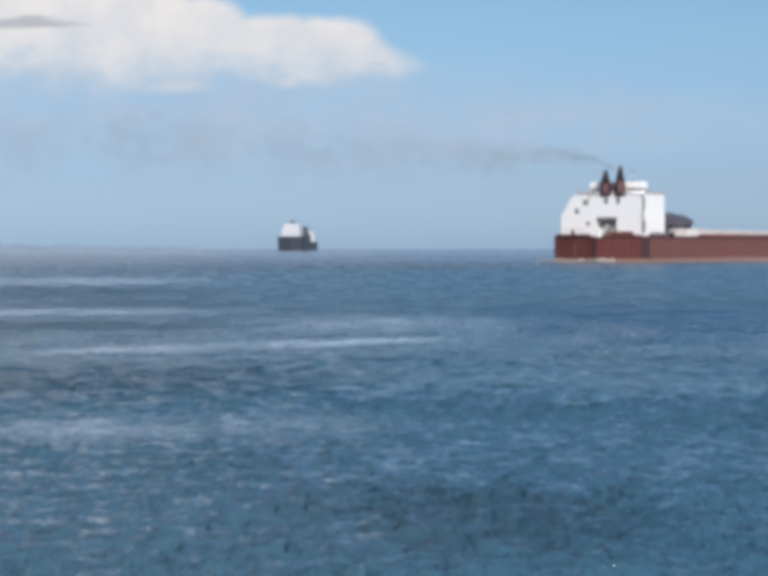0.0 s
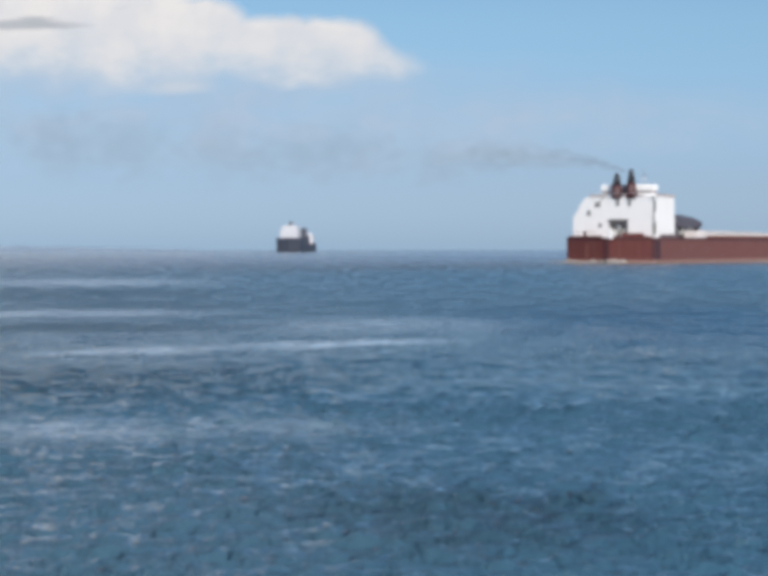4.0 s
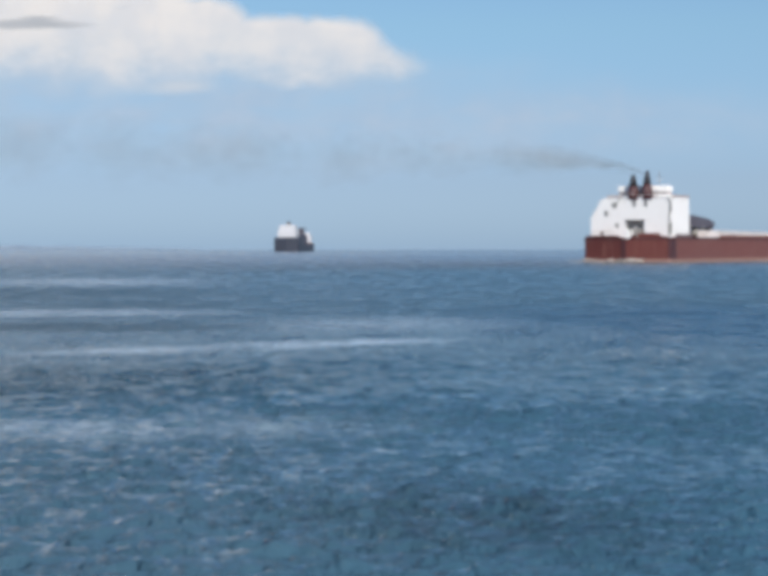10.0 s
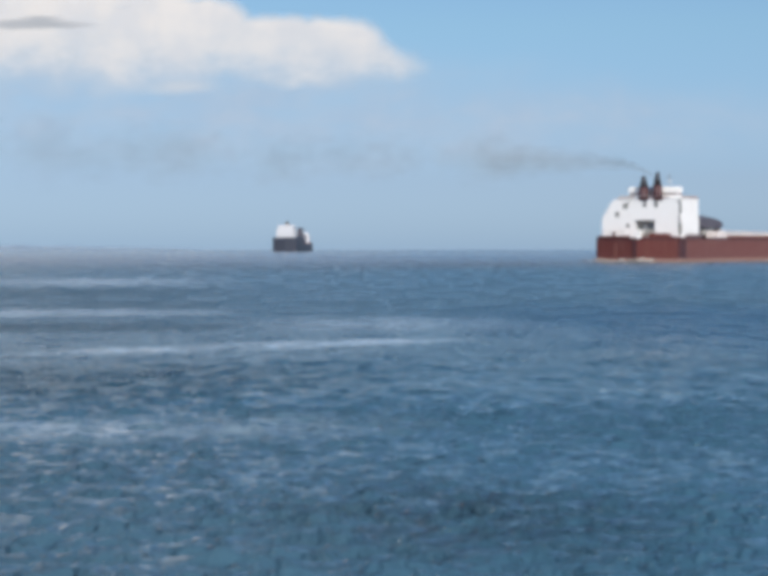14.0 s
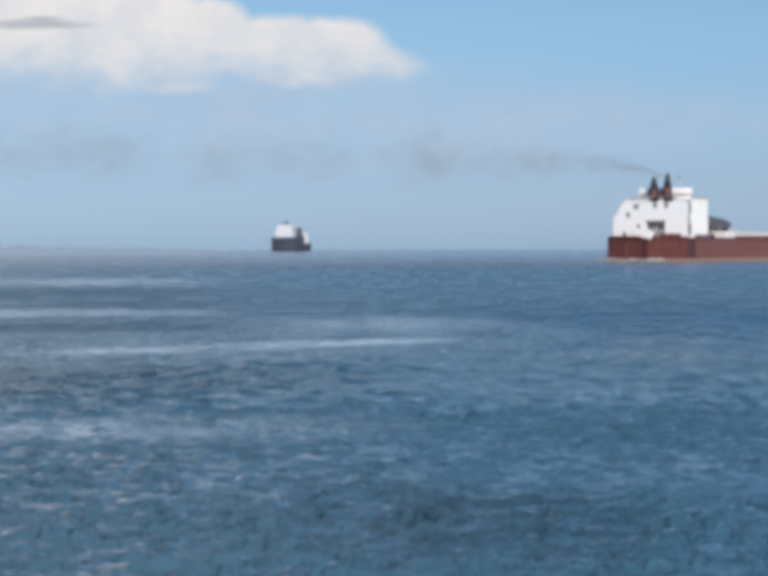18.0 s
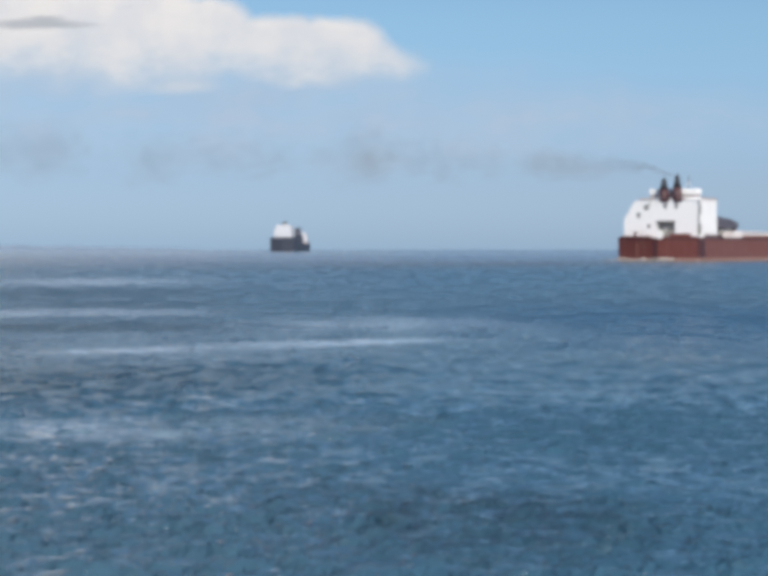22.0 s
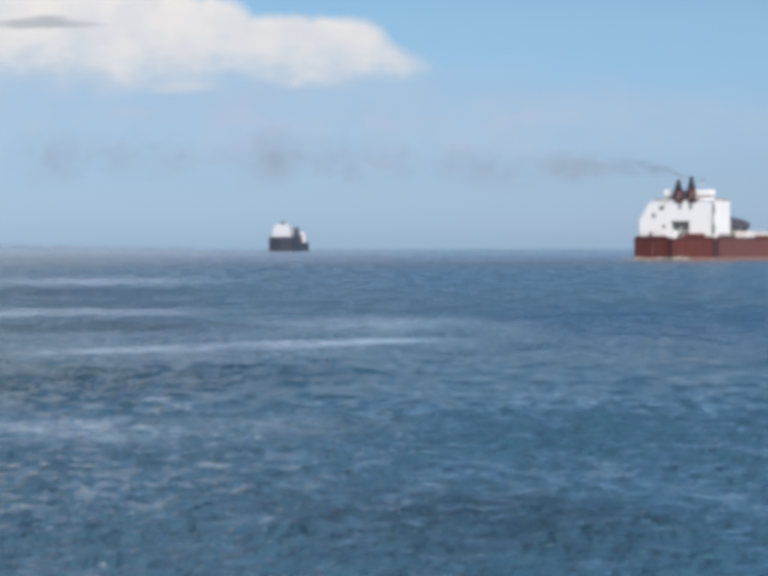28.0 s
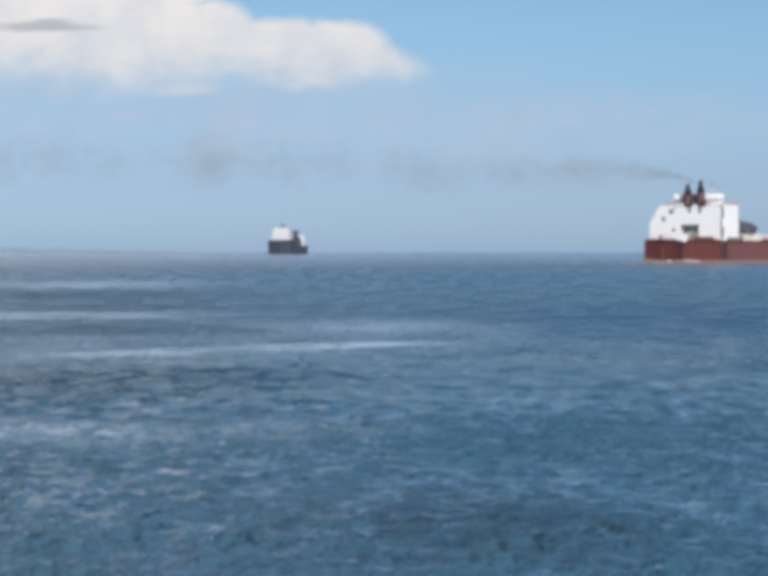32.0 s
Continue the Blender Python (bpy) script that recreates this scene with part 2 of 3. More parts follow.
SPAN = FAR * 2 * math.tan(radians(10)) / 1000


def cloud(name, blobs, colour, shade, warp, strength, cover, streaks=0.0, fade=None, under=None):
    """A glowing far cloud: soft blobs (x, height, half width, half height, softness), ragged by noise."""
    n = Nodes(name)
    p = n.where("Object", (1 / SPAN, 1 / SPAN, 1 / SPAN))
    wobble = n.add("TexNoise")
    n.link(p, wobble.inputs["Vector"])
    wobble.inputs["Scale"].default_value, wobble.inputs["Detail"].default_value = 0.016, 5.0
    shift = n.add("VectorMath", operation="MULTIPLY_ADD")
    n.link(wobble.outputs["Color"], shift.inputs[0])
    shift.inputs[1].default_value = (warp, 0, warp * 0.7)
    n.link(p, shift.inputs[2])
    total = None
    for x, z, rx, rz, soft_edge in blobs:
        m = n.add("Mapping")
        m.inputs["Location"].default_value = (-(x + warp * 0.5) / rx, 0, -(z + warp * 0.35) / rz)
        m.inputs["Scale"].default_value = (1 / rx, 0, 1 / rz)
        n.link(shift.outputs[0], m.inputs["Vector"])
        d = n.add("VectorMath", operation="LENGTH")
        n.link(m.outputs[0], d.inputs[0])
        v = n.ramp(d.outputs["Value"], 1.0 + soft_edge, 1.0 - soft_edge)
        total = v if total is None else n.math("MAXIMUM", total, v)
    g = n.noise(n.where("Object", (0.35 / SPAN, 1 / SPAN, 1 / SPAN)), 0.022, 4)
    if streaks:
        total = n.math("MULTIPLY", total, n.ramp(g, 0.3, 0.7, 1 - streaks, 1.0))
    if fade:
        xyz = n.add("SeparateXYZ")
        n.link(shift.outputs[0], xyz.inputs[0])
        height = n.math("ADD", xyz.outputs["Z"], n.math("MULTIPLY", n.math("SUBTRACT", n.noise(n.where("Object", (0.6 / SPAN, 1 / SPAN, 1 / SPAN)), 0.02, 4), 0.5), 110))
        total = n.math("MULTIPLY", total, n.ramp(height, fade[0], fade[1]))
    glow = n.add("Emission")
    body = n.mix(n.ramp(n.noise(p, 0.013, 4), 0.35, 0.65), colour, shade)
    if under:
        body = n.mix(n.ramp(height, fade[1] + 45, fade[0] + 10), body, under)
    n.link(body, glow.inputs["Color"])
    glow.inputs["Strength"].default_value = strength
    clear = n.add("BsdfTransparent")
    both = n.add("MixShader")
    n.link(n.math("MULTIPLY", total, cover, True), both.inputs[0])
    n.link(clear.outputs[0], both.inputs[1])
    n.link(glow.outputs[0], both.inputs[2])
    n.link(both.outputs[0], n.out.inputs["Surface"])
    return n.mat


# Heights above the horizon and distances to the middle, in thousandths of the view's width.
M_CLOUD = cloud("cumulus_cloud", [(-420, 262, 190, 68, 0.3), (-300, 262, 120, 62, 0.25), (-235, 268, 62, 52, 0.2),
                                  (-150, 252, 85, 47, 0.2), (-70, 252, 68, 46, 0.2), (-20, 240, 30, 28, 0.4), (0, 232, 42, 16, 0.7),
                                  # the last blob is unseen, added high up to grey the water's reflections
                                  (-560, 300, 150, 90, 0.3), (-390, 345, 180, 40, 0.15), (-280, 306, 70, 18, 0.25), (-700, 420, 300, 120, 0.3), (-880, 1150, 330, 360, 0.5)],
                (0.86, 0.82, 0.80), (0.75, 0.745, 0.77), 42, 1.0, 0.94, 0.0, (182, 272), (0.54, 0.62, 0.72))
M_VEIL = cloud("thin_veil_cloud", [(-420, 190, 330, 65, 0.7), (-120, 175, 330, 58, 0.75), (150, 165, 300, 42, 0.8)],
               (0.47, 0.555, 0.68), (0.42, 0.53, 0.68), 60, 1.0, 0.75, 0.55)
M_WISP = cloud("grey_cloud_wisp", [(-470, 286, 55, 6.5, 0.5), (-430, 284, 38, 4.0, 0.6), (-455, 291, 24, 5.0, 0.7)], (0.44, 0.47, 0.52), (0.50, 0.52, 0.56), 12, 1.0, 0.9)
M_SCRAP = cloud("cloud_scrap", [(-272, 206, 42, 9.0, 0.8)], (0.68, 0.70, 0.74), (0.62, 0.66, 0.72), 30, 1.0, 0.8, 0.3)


def far_land():
    n = Nodes("hazy_far_shore")
    p = n.where("Object")
    n.link(n.mix(n.noise(p, 0.02, 3), (0.15, 0.20, 0.27), (0.19, 0.24, 0.30)), n.bsdf.inputs["Base Color"])
    n.bsdf.inputs["Roughness"].default_value = 1.0
    return n.mat


M_SHORE = far_land()


# ---- mesh helpers ----
def link_mesh(name, bm, material):
    me = bpy.data.meshes.new(name)
    bm.normal_update()
    bm.to_mesh(me)
    bm.free()
    me.materials.append(material)
    return new(name, me)


def part(name, bm, material, parent, label=""):
    ob = link_mesh(name, bm, material)
    ob.parent = parent
    return tagged(ob, label)


def box(x0, x1, y0, y1, z0, z1, bevel=0.0, bm=None):
    bm = bm or bmesh.new()
    m = Matrix.Translation(((x0 + x1) / 2, (y0 + y1) / 2, (z0 + z1) / 2)) @ Matrix.Diagonal((x1 - x0, y1 - y0, z1 - z0, 1))
    made = bmesh.ops.create_cube(bm, size=1, matrix=m)
    if bevel:
        edges = {e for v in made["verts"] for e in v.link_edges}
        bmesh.ops.bevel(bm, geom=list(edges), offset=bevel, segments=2, affect="EDGES")
    return bm


def prism(outline, z0, z1, bevel=0.0, bm=None):
    """A plan outline (anticlockwise) raised from z0 to z1."""
    bm = bm or bmesh.new()
    low = [bm.verts.new((x, y, z0)) for x, y in outline]
    high = [bm.verts.new((x, y, z1)) for x, y in outline]
    k = len(outline)
    bm.faces.new(low[::-1])
    top = bm.faces.new(high)
    for i in range(k):
        bm.faces.new((low[i], low[(i + 1) % k], high[(i + 1) % k], high[i]))
    if bevel:
        bmesh.ops.bevel(bm, geom=list(top.edges), offset=bevel, segments=2, affect="EDGES")
    return bm


def side_prism(outline, y0, y1, bm=None):
    """An outline in x and z, raised from y0 to y1."""
    bm = bm or bmesh.new()
    a = [bm.verts.new((x, y0, z)) for x, z in outline]
    b = [bm.verts.new((x, y1, z)) for x, z in outline]
    k = len(outline)
    bm.faces.new(a)
    bm.faces.new(b[::-1])
    for i in range(k):
        bm.faces.new((a[(i + 1) % k], a[i], b[i], b[(i + 1) % k]))
    bmesh.ops.recalc_face_normals(bm, faces=bm.faces[:])
    return bm


def lathe(profile, steps=20, at=(0, 0), stretch=1.0, bm=None):
    """A profile of (radius, z) turned about an upright axis; stretch lengthens it along x."""
    bm = bm or bmesh.new()
    rings = []
    for r, z in profile:
        rings.append([bm.verts.new((at[0] + stretch * r * math.cos(2 * math.pi * i / steps), at[1] + r * math.sin(2 * math.pi * i / steps), z)) for i in range(steps)])
    for a, b in zip(rings, rings[1:]):
        for i in range(steps):
            f = bm.faces.new((a[i], a[(i + 1) % steps], b[(i + 1) % steps], b[i]))
            f.smooth = True
    bm.faces.new(rings[0][::-1])
    bm.faces.new(rings[-1])
    return bm


def bar(a, b, r, bm=None, steps=8):
    bm = bm or bmesh.new()
    a, b = Vector(a), Vector(b)
    m = Matrix.Translation((a + b) / 2) @ (b - a).to_track_quat("Z", "Y").to_matrix().to_4x4()
    bmesh.ops.create_cone(bm, cap_ends=True, segments=steps, radius1=r, radius2=r, depth=(b - a).length, matrix=m)
    return bm


# ---- the lake ----
def lake():
    """One sheet of waves that reaches the horizon, fine where the view lies, coarse round about."""
    near = [19 + 0.5 * i for i in range(22)]
    mid = [EYE_Z * 4447 / d for d in [*np.arange(840, 400, -1.1), *np.arange(400, 190, -0.8)]]
    far = list(np.geomspace(135.0, 3050.0, 440))
    ys = np.array([-4900, -900, -150, -30, 0, 10] + near + mid + far)
    u = np.linspace(-1, 1, 700)
    rows, cols = len(ys), len(u) + 8
    width = 14 + 0.19 * np.maximum(ys, 0)
    xs = np.empty((rows, cols))
    xs[:, 4:-4] = 7 + u[None, :] * width[:, None]
    for i, k in enumerate((4800, 2000, 600, 120)):
        xs[:, i] = xs[:, 4] - k
        xs[:, -1 - i] = xs[:, -5] + k
    y2 = np.repeat(ys[:, None], cols, 1)
    dx = np.maximum(np.gradient(xs, axis=1), 0.01)
    dy = np.gradient(y2, axis=0)
    rng = np.random.default_rng(5)
    z = np.zeros_like(xs)
    # gusts: broad patches where the chop is stronger or weaker
    gust = np.ones_like(xs)
    for k in range(16):
        size, a = rng.uniform(9, 60), rng.uniform(-0.6, 0.6)
        along, across = xs * math.cos(a) + y2 * math.sin(a), y2 * math.cos(a) - xs * math.sin(a)
        gust += 0.09 * np.sin(2 * np.pi * along / (size * 2.2) + rng.uniform(0, 6)) * np.sin(2 * np.pi * across / size + rng.uniform(0, 6) + 1.5 * np.sin(along / size))
    gust += 0.25 * np.exp(-((xs - 3) / 7) ** 2 - ((y2 - 43) / 6) ** 2)
    gust += 0.1 * np.exp(-((xs + 5) / 11) ** 2 - ((y2 - 100) / 14) ** 2)
    gust = np.clip(gust, 0.6, 1.8)
    # small clumps of steeper chop between smoother spots
    clump = np.ones_like(xs)
    for k in range(10):
        size, a = rng.uniform(0.9, 3.6), rng.uniform(-1.2, 1.2)
        along, across = xs * math.cos(a) + y2 * math.sin(a), y2 * math.cos(a) - xs * math.sin(a)
        clump += 0.27 * np.sin(2 * np.pi * along / (size * 1.5) + rng.uniform(0, 6)) * np.sin(2 * np.pi * across / size + rng.uniform(0, 6))
    gust *= np.clip(clump, 0.45, 1.7) * (1 + 0.5 * np.exp(-np.maximum(y2 - 30, 0) / 14))
    gust *= 1 - 0.35 * np.clip((y2 - 70) / 60, 0, 1)
    # uneven water bends the crests out of line
    bx = xs + 0.2 * np.sin(0.9 * y2 + 0.4 * xs) + 0.05 * np.sin(2.3 * xs - 1.7 * y2 + 1) + 0.8 * np.sin(0.21 * y2 - 0.17 * xs)
    by = y2 + 0.15 * np.sin(0.8 * xs - 0.5 * y2 + 2) + 0.05 * np.sin(2.6 * y2 + 1.9 * xs) + 0.8 * np.sin(0.19 * xs + 0.23 * y2)
    for wave in np.geomspace(0.26, 9, 110):
        # the short chop runs every way, the longer waves come in from the open lake
        a = math.pi + 1.45 + rng.uniform(-1, 1) * np.interp(wave, (0.4, 0.9, 1.6, 9.0), (0.9, 0.6, 0.45, 0.4))
        kx, ky = math.cos(a) * 2 * math.pi / wave, math.sin(a) * 2 * math.pi / wave
        step = np.abs(math.cos(a)) * dx + np.abs(math.sin(a)) * dy
        keep = np.clip((wave / step - 2.2) / 2.0, 0, 1)
        steep = np.interp(wave, (0.26, 0.4, 0.6, 0.9, 1.6, 2.6, 4.5, 9.0), (0.060, 0.095, 0.092, 0.056, 0.026, 0.009, 0.003, 0.001))
        p = kx * bx + ky * by + rng.uniform(0, 6.28)
        z += keep * gust * steep * wave / (2 * math.pi) * (np.sin(p) + 0.25 * np.sin(2 * p + 0.6))
    z[:, :4] = z[:, -4:] = 0
    z[:6] = 0
    co = np.stack([xs, y2, z], -1).reshape(-1, 3).astype(np.float32)
    i = np.arange((rows - 1) * cols).reshape(rows - 1, cols)[:, :-1].ravel()
    quads = np.stack([i, i + 1, i + cols + 1, i + cols], -1).astype(np.int32)
    me = bpy.data.meshes.new("water")
    me.vertices.add(len(co))
    me.vertices.foreach_set("co", co.ravel())
    me.loops.add(quads.size)
    me.loops.foreach_set("vertex_index", quads.ravel())
    me.polygons.add(len(quads))
    me.polygons.foreach_set("loop_start", np.arange(0, quads.size, 4, dtype=np.int32))
    me.polygons.foreach_set("use_smooth", np.ones(len(quads), dtype=bool))
    me.update()
    me.validate()
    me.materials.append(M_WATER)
    return tagged(new("water", me), "choppy blue-grey lake water reaching the horizon", "water", kind="structure")


water = lake()


def sheet(name, length, depth, material, ripple, seed, bend=0.0, nx=60, ny=10, lumps=1.0):
    """A long low patch on the water, with ragged ends; bend bows it away from the shore."""
    rng = random.Random(seed)
    bm = bmesh.new()
    grid = []
    ph = [rng.uniform(0, 6) for _ in range(4)]
    for j in range(ny + 1):
        row = []
        for i in range(nx + 1):
            a, b = i / nx - 0.5, j / ny - 0.5
            w = 0.55 + 0.45 * math.sin(9 * a + ph[0]) * math.sin(23 * a + ph[1])
            y = b * depth * (0.5 + 0.5 * w) + bend * (a * a * 4) + 0.15 * depth * math.sin(13 * a + ph[2])
            z = ripple * (math.sin(40 * lumps * a + 7 * b + ph[3]) + math.sin(17 * lumps * a - 11 * b) + 0.6) * (0.25 - b * b) * 2
            row.append(bm.verts.new((a * length, y, z)))
        grid.append(row)
    for r, q in zip(grid, grid[1:]):
        for i in range(nx):
            f = bm.faces.new((r[i], r[i + 1], q[i + 1], q[i]))
            f.smooth = True
    return link_mesh(name, bm, material)



# ---- far shore and sky ----
def shore():
    bm = bmesh.new()
    pts = []
    rng = random.Random(3)
    for i in range(61):
        x = -1500 + i * 20
        h = 9.0 * min(1, max(0, (-380 - x) / 420)) ** 0.8 * rng.uniform(0.85, 1.1)
        pts.append((x, max(h, 0.02)))
    front = [(bm.verts.new((x, 0, -1)), bm.verts.new((x, 6, h)), bm.verts.new((x, 40, -1))) for x, h in pts]
    for a, b in zip(front, front[1:]):
        bm.faces.new((a[0], b[0], b[1], a[1]))
        bm.faces.new((a[1], b[1], b[2], a[2]))
    ob = link_mesh("backdrop_shore", bm, M_SHORE)
    ob.matrix_world = pose(0, 3010, 0) @ Matrix.Diagonal((0.64, 0.64, 0.64, 1))
    return tagged(ob, "low hazy blue-grey shore on the horizon", "shore", kind="structure")


far_shore = shore()


def sky_sheet(name, material, depth, label, low, high, left, right):
    bm = bmesh.new()
    nx, nz = 24, 8
    grid = []
    for j in range(nz + 1):
        row = []
        for i in range(nx + 1):
            x = left + (right - left) * i / nx
            z = low + (high - low) * j / nz
            row.append(bm.verts.new((x, -x * x / 40000.0, z)))
        grid.append(row)
    for r, q in zip(grid, grid[1:]):
        for i in range(nx):
            bm.faces.new((r[i], r[i + 1], q[i + 1], q[i]))
    ob = link_mesh(name, bm, material)
    ob.matrix_world = pose(0, depth, EYE_Z)
    ob.visible_shadow = False
    return tagged(ob, label, "cloud", kind="structure")


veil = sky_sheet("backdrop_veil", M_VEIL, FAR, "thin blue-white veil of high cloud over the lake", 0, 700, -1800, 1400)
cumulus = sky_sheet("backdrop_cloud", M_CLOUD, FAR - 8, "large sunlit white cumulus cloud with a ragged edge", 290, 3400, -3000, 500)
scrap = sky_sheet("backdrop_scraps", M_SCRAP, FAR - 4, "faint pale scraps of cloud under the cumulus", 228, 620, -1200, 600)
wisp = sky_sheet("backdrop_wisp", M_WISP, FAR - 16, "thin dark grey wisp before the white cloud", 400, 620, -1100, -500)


# ---- the red lake freighter: x runs to the bow, y to port, z up from the waterline ----
def plan(half, stern, front, knuckle, bow=0.0):
    """The hull's plan: a shallow V at the stern, straight sides, a round bow."""
    right = [(stern - knuckle, 0.0), (stern, -half + 0.7), (stern + 1.2, -half)]
    k = 10
    for i in range(k + 1):
        a = math.pi / 2 * i / k
        right.append((front - bow + bow * math.sin(a), -half * math.cos(a)))
    left = [(x, -y) for x, y in right[1:-1]][::-1]
    return right + left


def window(parent, x, y, z, w, h, side="aft"):
    """A framed pane on the aft or the starboard wall."""
    def slab(a, b, out):
        if side == "aft":
            return box(x - out, x + 0.05, y - a / 2, y + a / 2, z - b / 2, z + b / 2, 0.03)
        return box(x - a / 2, x + a / 2, y - out, y + 0.05, z - b / 2, z + b / 2, 0.03)
    win = part("window", slab(w + 0.35, h + 0.35, 0.07), M_SHADE_GREY, parent, "grey-framed dark window")
    part("pane", slab(w, h, 0.11), M_PANE, win)


def red_freighter():
    ship = tagged(new("lake_freighter"), "red-hulled lake freighter with white deckhouse aft and twin stacks", "ship")
    hull = prism(plan(17.1, -1.9, 303, 3.2, 34), -7, 8.7)
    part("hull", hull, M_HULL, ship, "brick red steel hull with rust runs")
    part("deck", prism(plan(16.7, -1.5, 302, 3.1, 33), 8.7, 8.82), M_DECK, ship, "dull red steel deck")
    part("rubbing_strake", prism(plan(17.25, -2.0, 303.1, 3.25, 34), 8.0, 8.72), M_STACK, ship, "dark red sheer strake")
    # bulwark plates round the stern with a gap on the middle line
    for y0, y1, top in ((2.0, 15.9, 9.5), (-15.9, -13.5, 9.3), (-13.4, -5.4, 10.4), (-5.3, -2.6, 9.2)):
        x = lambda y: -5.0 + 3.2 * abs(y) / 16.1
        bm = bmesh.new()
        low = [bm.verts.new((x(y) + d, y, 8.7)) for y, d in ((y0, 0.05), (y1, 0.05), (y1, 0.4), (y0, 0.4))]
        high = [bm.verts.new((v.co.x, v.co.y, top)) for v in low]
        bm.faces.new(high)
        for i in range(4):
            bm.faces.new((low[i], low[(i + 1) % 4], high[(i + 1) % 4], high[i]))
        bmesh.ops.recalc_face_normals(bm, faces=bm.faces[:])
        part("bulwark", bm, M_HULL, ship)
    part("stern_chock", box(-5.1, -3.9, -2.4, -0.5, 8.2, 11.6, 0.2), M_WHITE, ship, "white stern roller chock")
    part("rudder_trunk", box(-5.15, -3.4, -1.0, 1.0, -2.0, 8.0, 0.2), M_STACK, ship, "dark red rudder trunk on the stern")
    # band added on the hull to stand in for tan wash foam
    part("boot_top", prism(plan(17.2, -1.95, 303.05, 3.22, 34), -2.0, 0.75), M_TAN, ship, "tan band along the waterline in place of wash foam")
    # dark plates paint in the shadow at the starboard corner and quarter
    edge = bmesh.new()
    low = [edge.verts.new(q) for q in ((-2.0, -16.35, 0.75), (-0.75, -17.17, 0.75), (0.1, -17.17, 0.75), (0.1, -16.9, 0.75), (-1.8, -16.2, 0.75))]
    high = [edge.verts.new((*v.co.xy, 7.95)) for v in low]
    edge.faces.new(high)
    for i in range(5):
        edge.faces.new((low[i], low[(i + 1) % 5], high[(i + 1) % 5], high[i]))
    bmesh.ops.recalc_face_normals(edge, faces=edge.faces[:])
    part("corner_plate", edge, M_STACK, ship, "stern corner plate with its shade painted dark red")
    part("quarter_plate", box(0.2, 5.4, -17.17, -17.0, 0.75, 7.95, 0.04), M_STACK, ship, "stern quarter plate with its shade painted dark red")
    # starboard plates carry the sunlit tone in their paint
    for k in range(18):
        part("side_plate", box(5.5 + 14.5 * k, 19.9 + 14.5 * k, -17.16, -17.0, 0.75, 7.95, 0.04), M_HULL_LIT, ship, "red shell plate painted lighter as sunlit")
    for y, w in ((8.3, 0.6), (-4.3, 0.5)):
        xa = -5.1 + 3.2 * abs(y) / 16.4
        part("rust_streak", box(xa - 0.12, xa + 0.4, y - w, y + w, 0.75, 6.8, 0.04), M_RUST, ship, "pale rusty fender strip")
    for y in (4.2, 6.0, 8.0, 10.0, 12.0, 14.0):
        xa = -4.75 + 3.2 * abs(y) / 16.1
        part("stern_rail_post", bar((xa, y, 9.4), (xa, y, 11.0), 0.07, steps=6), M_DUSK, ship)
    part("stern_rail", bar((-3.9, 4.2, 11.0), (-1.9, 14.2, 11.0), 0.08, steps=6), M_DUSK, ship)
    part("mooring_bitts", lathe([(0.5, 8.82), (0.5, 10.6), (0.7, 10.7), (0.7, 11.0)], 12, (0.5, 10.5)), M_BROWN, ship, "brown mooring bitts")
    # deckhouse, four storeys
    low = part("lower_deckhouse", prism([(4.6, -15.7), (24.4, -15.7), (24.4, 16.7), (4.6, 16.7)], 15.2, 16.4), M_WHITE, ship, "white painted lower deckhouse")
    for y0, y1 in ((2.9, 16.7), (-15.7, -4.6)):
        part("deckhouse_wall", box(4.6, 24.4, y0, y1, 8.82, 15.2), M_WHITE, low)
    part("garage_back", box(6.6, 24.3, -4.6, 2.9, 8.82, 15.2), M_SHADE_GREY, low, "grey back of the stern opening")
    part("winch", lathe([(0.6, 8.82), (0.9, 9.5), (0.9, 11.4), (0.5, 11.8)], 14, (5.3, 0.9)), M_SHADE_GREY, low, "grey mooring winch")
    part("winch_cover", box(4.6, 6.2, -3.6, -1.4, 8.82, 12.0, 0.2), M_SHADE_GREY, low)
    rim = [(-15.5, 16.4), (-15.5, 23.8), (11.2, 23.8), (12.6, 22.9), (13.7, 21.3), (14.8, 19.3), (15.9, 17.5), (16.5, 16.4)]
    shell = bmesh.new()
    aft = [shell.verts.new((4.6, y, z)) for y, z in rim]
    fore = [shell.verts.new((24.4, y, z)) for y, z in rim]
    shell.faces.new(aft)
    shell.faces.new(fore[::-1])
    for a in range(len(rim)):
        b = (a + 1) % len(rim)
        shell.faces.new((aft[b], aft[a], fore[a], fore[b]))
    bmesh.ops.recalc_face_normals(shell, faces=shell.faces[:])
    up = mid = part("upper_deckhouse", shell, M_WHITE, ship, "white painted upper deckhouse with a rounded port shoulder")
    part("deck_edge", box(4.35, 24.6, -15.7, 10.4, 23.75, 23.95, 0.05), M_WHITE, up)
    window(up, 4.6, 7.2, 20.9, 1.6, 1.6)
    window(mid, 4.6, 10.6, 17.8, 1.1, 1.7)
    window(low, 4.6, 6.2, 13.3, 1.0, 1.2)
    for y in (-0.6, -5.2):
        part("ventilator", box(4.45, 4.7, y - 0.65, y + 0.65, 20.4, 22.8, 0.08), M_GREY, up, "grey louvred ventilator")
    stair = part("aft_stair", box(3.8, 4.6, -15.7, -14.2, 8.85, 9.0), M_SHADE_GREY, ship, "grey zigzag stair at the house corner")
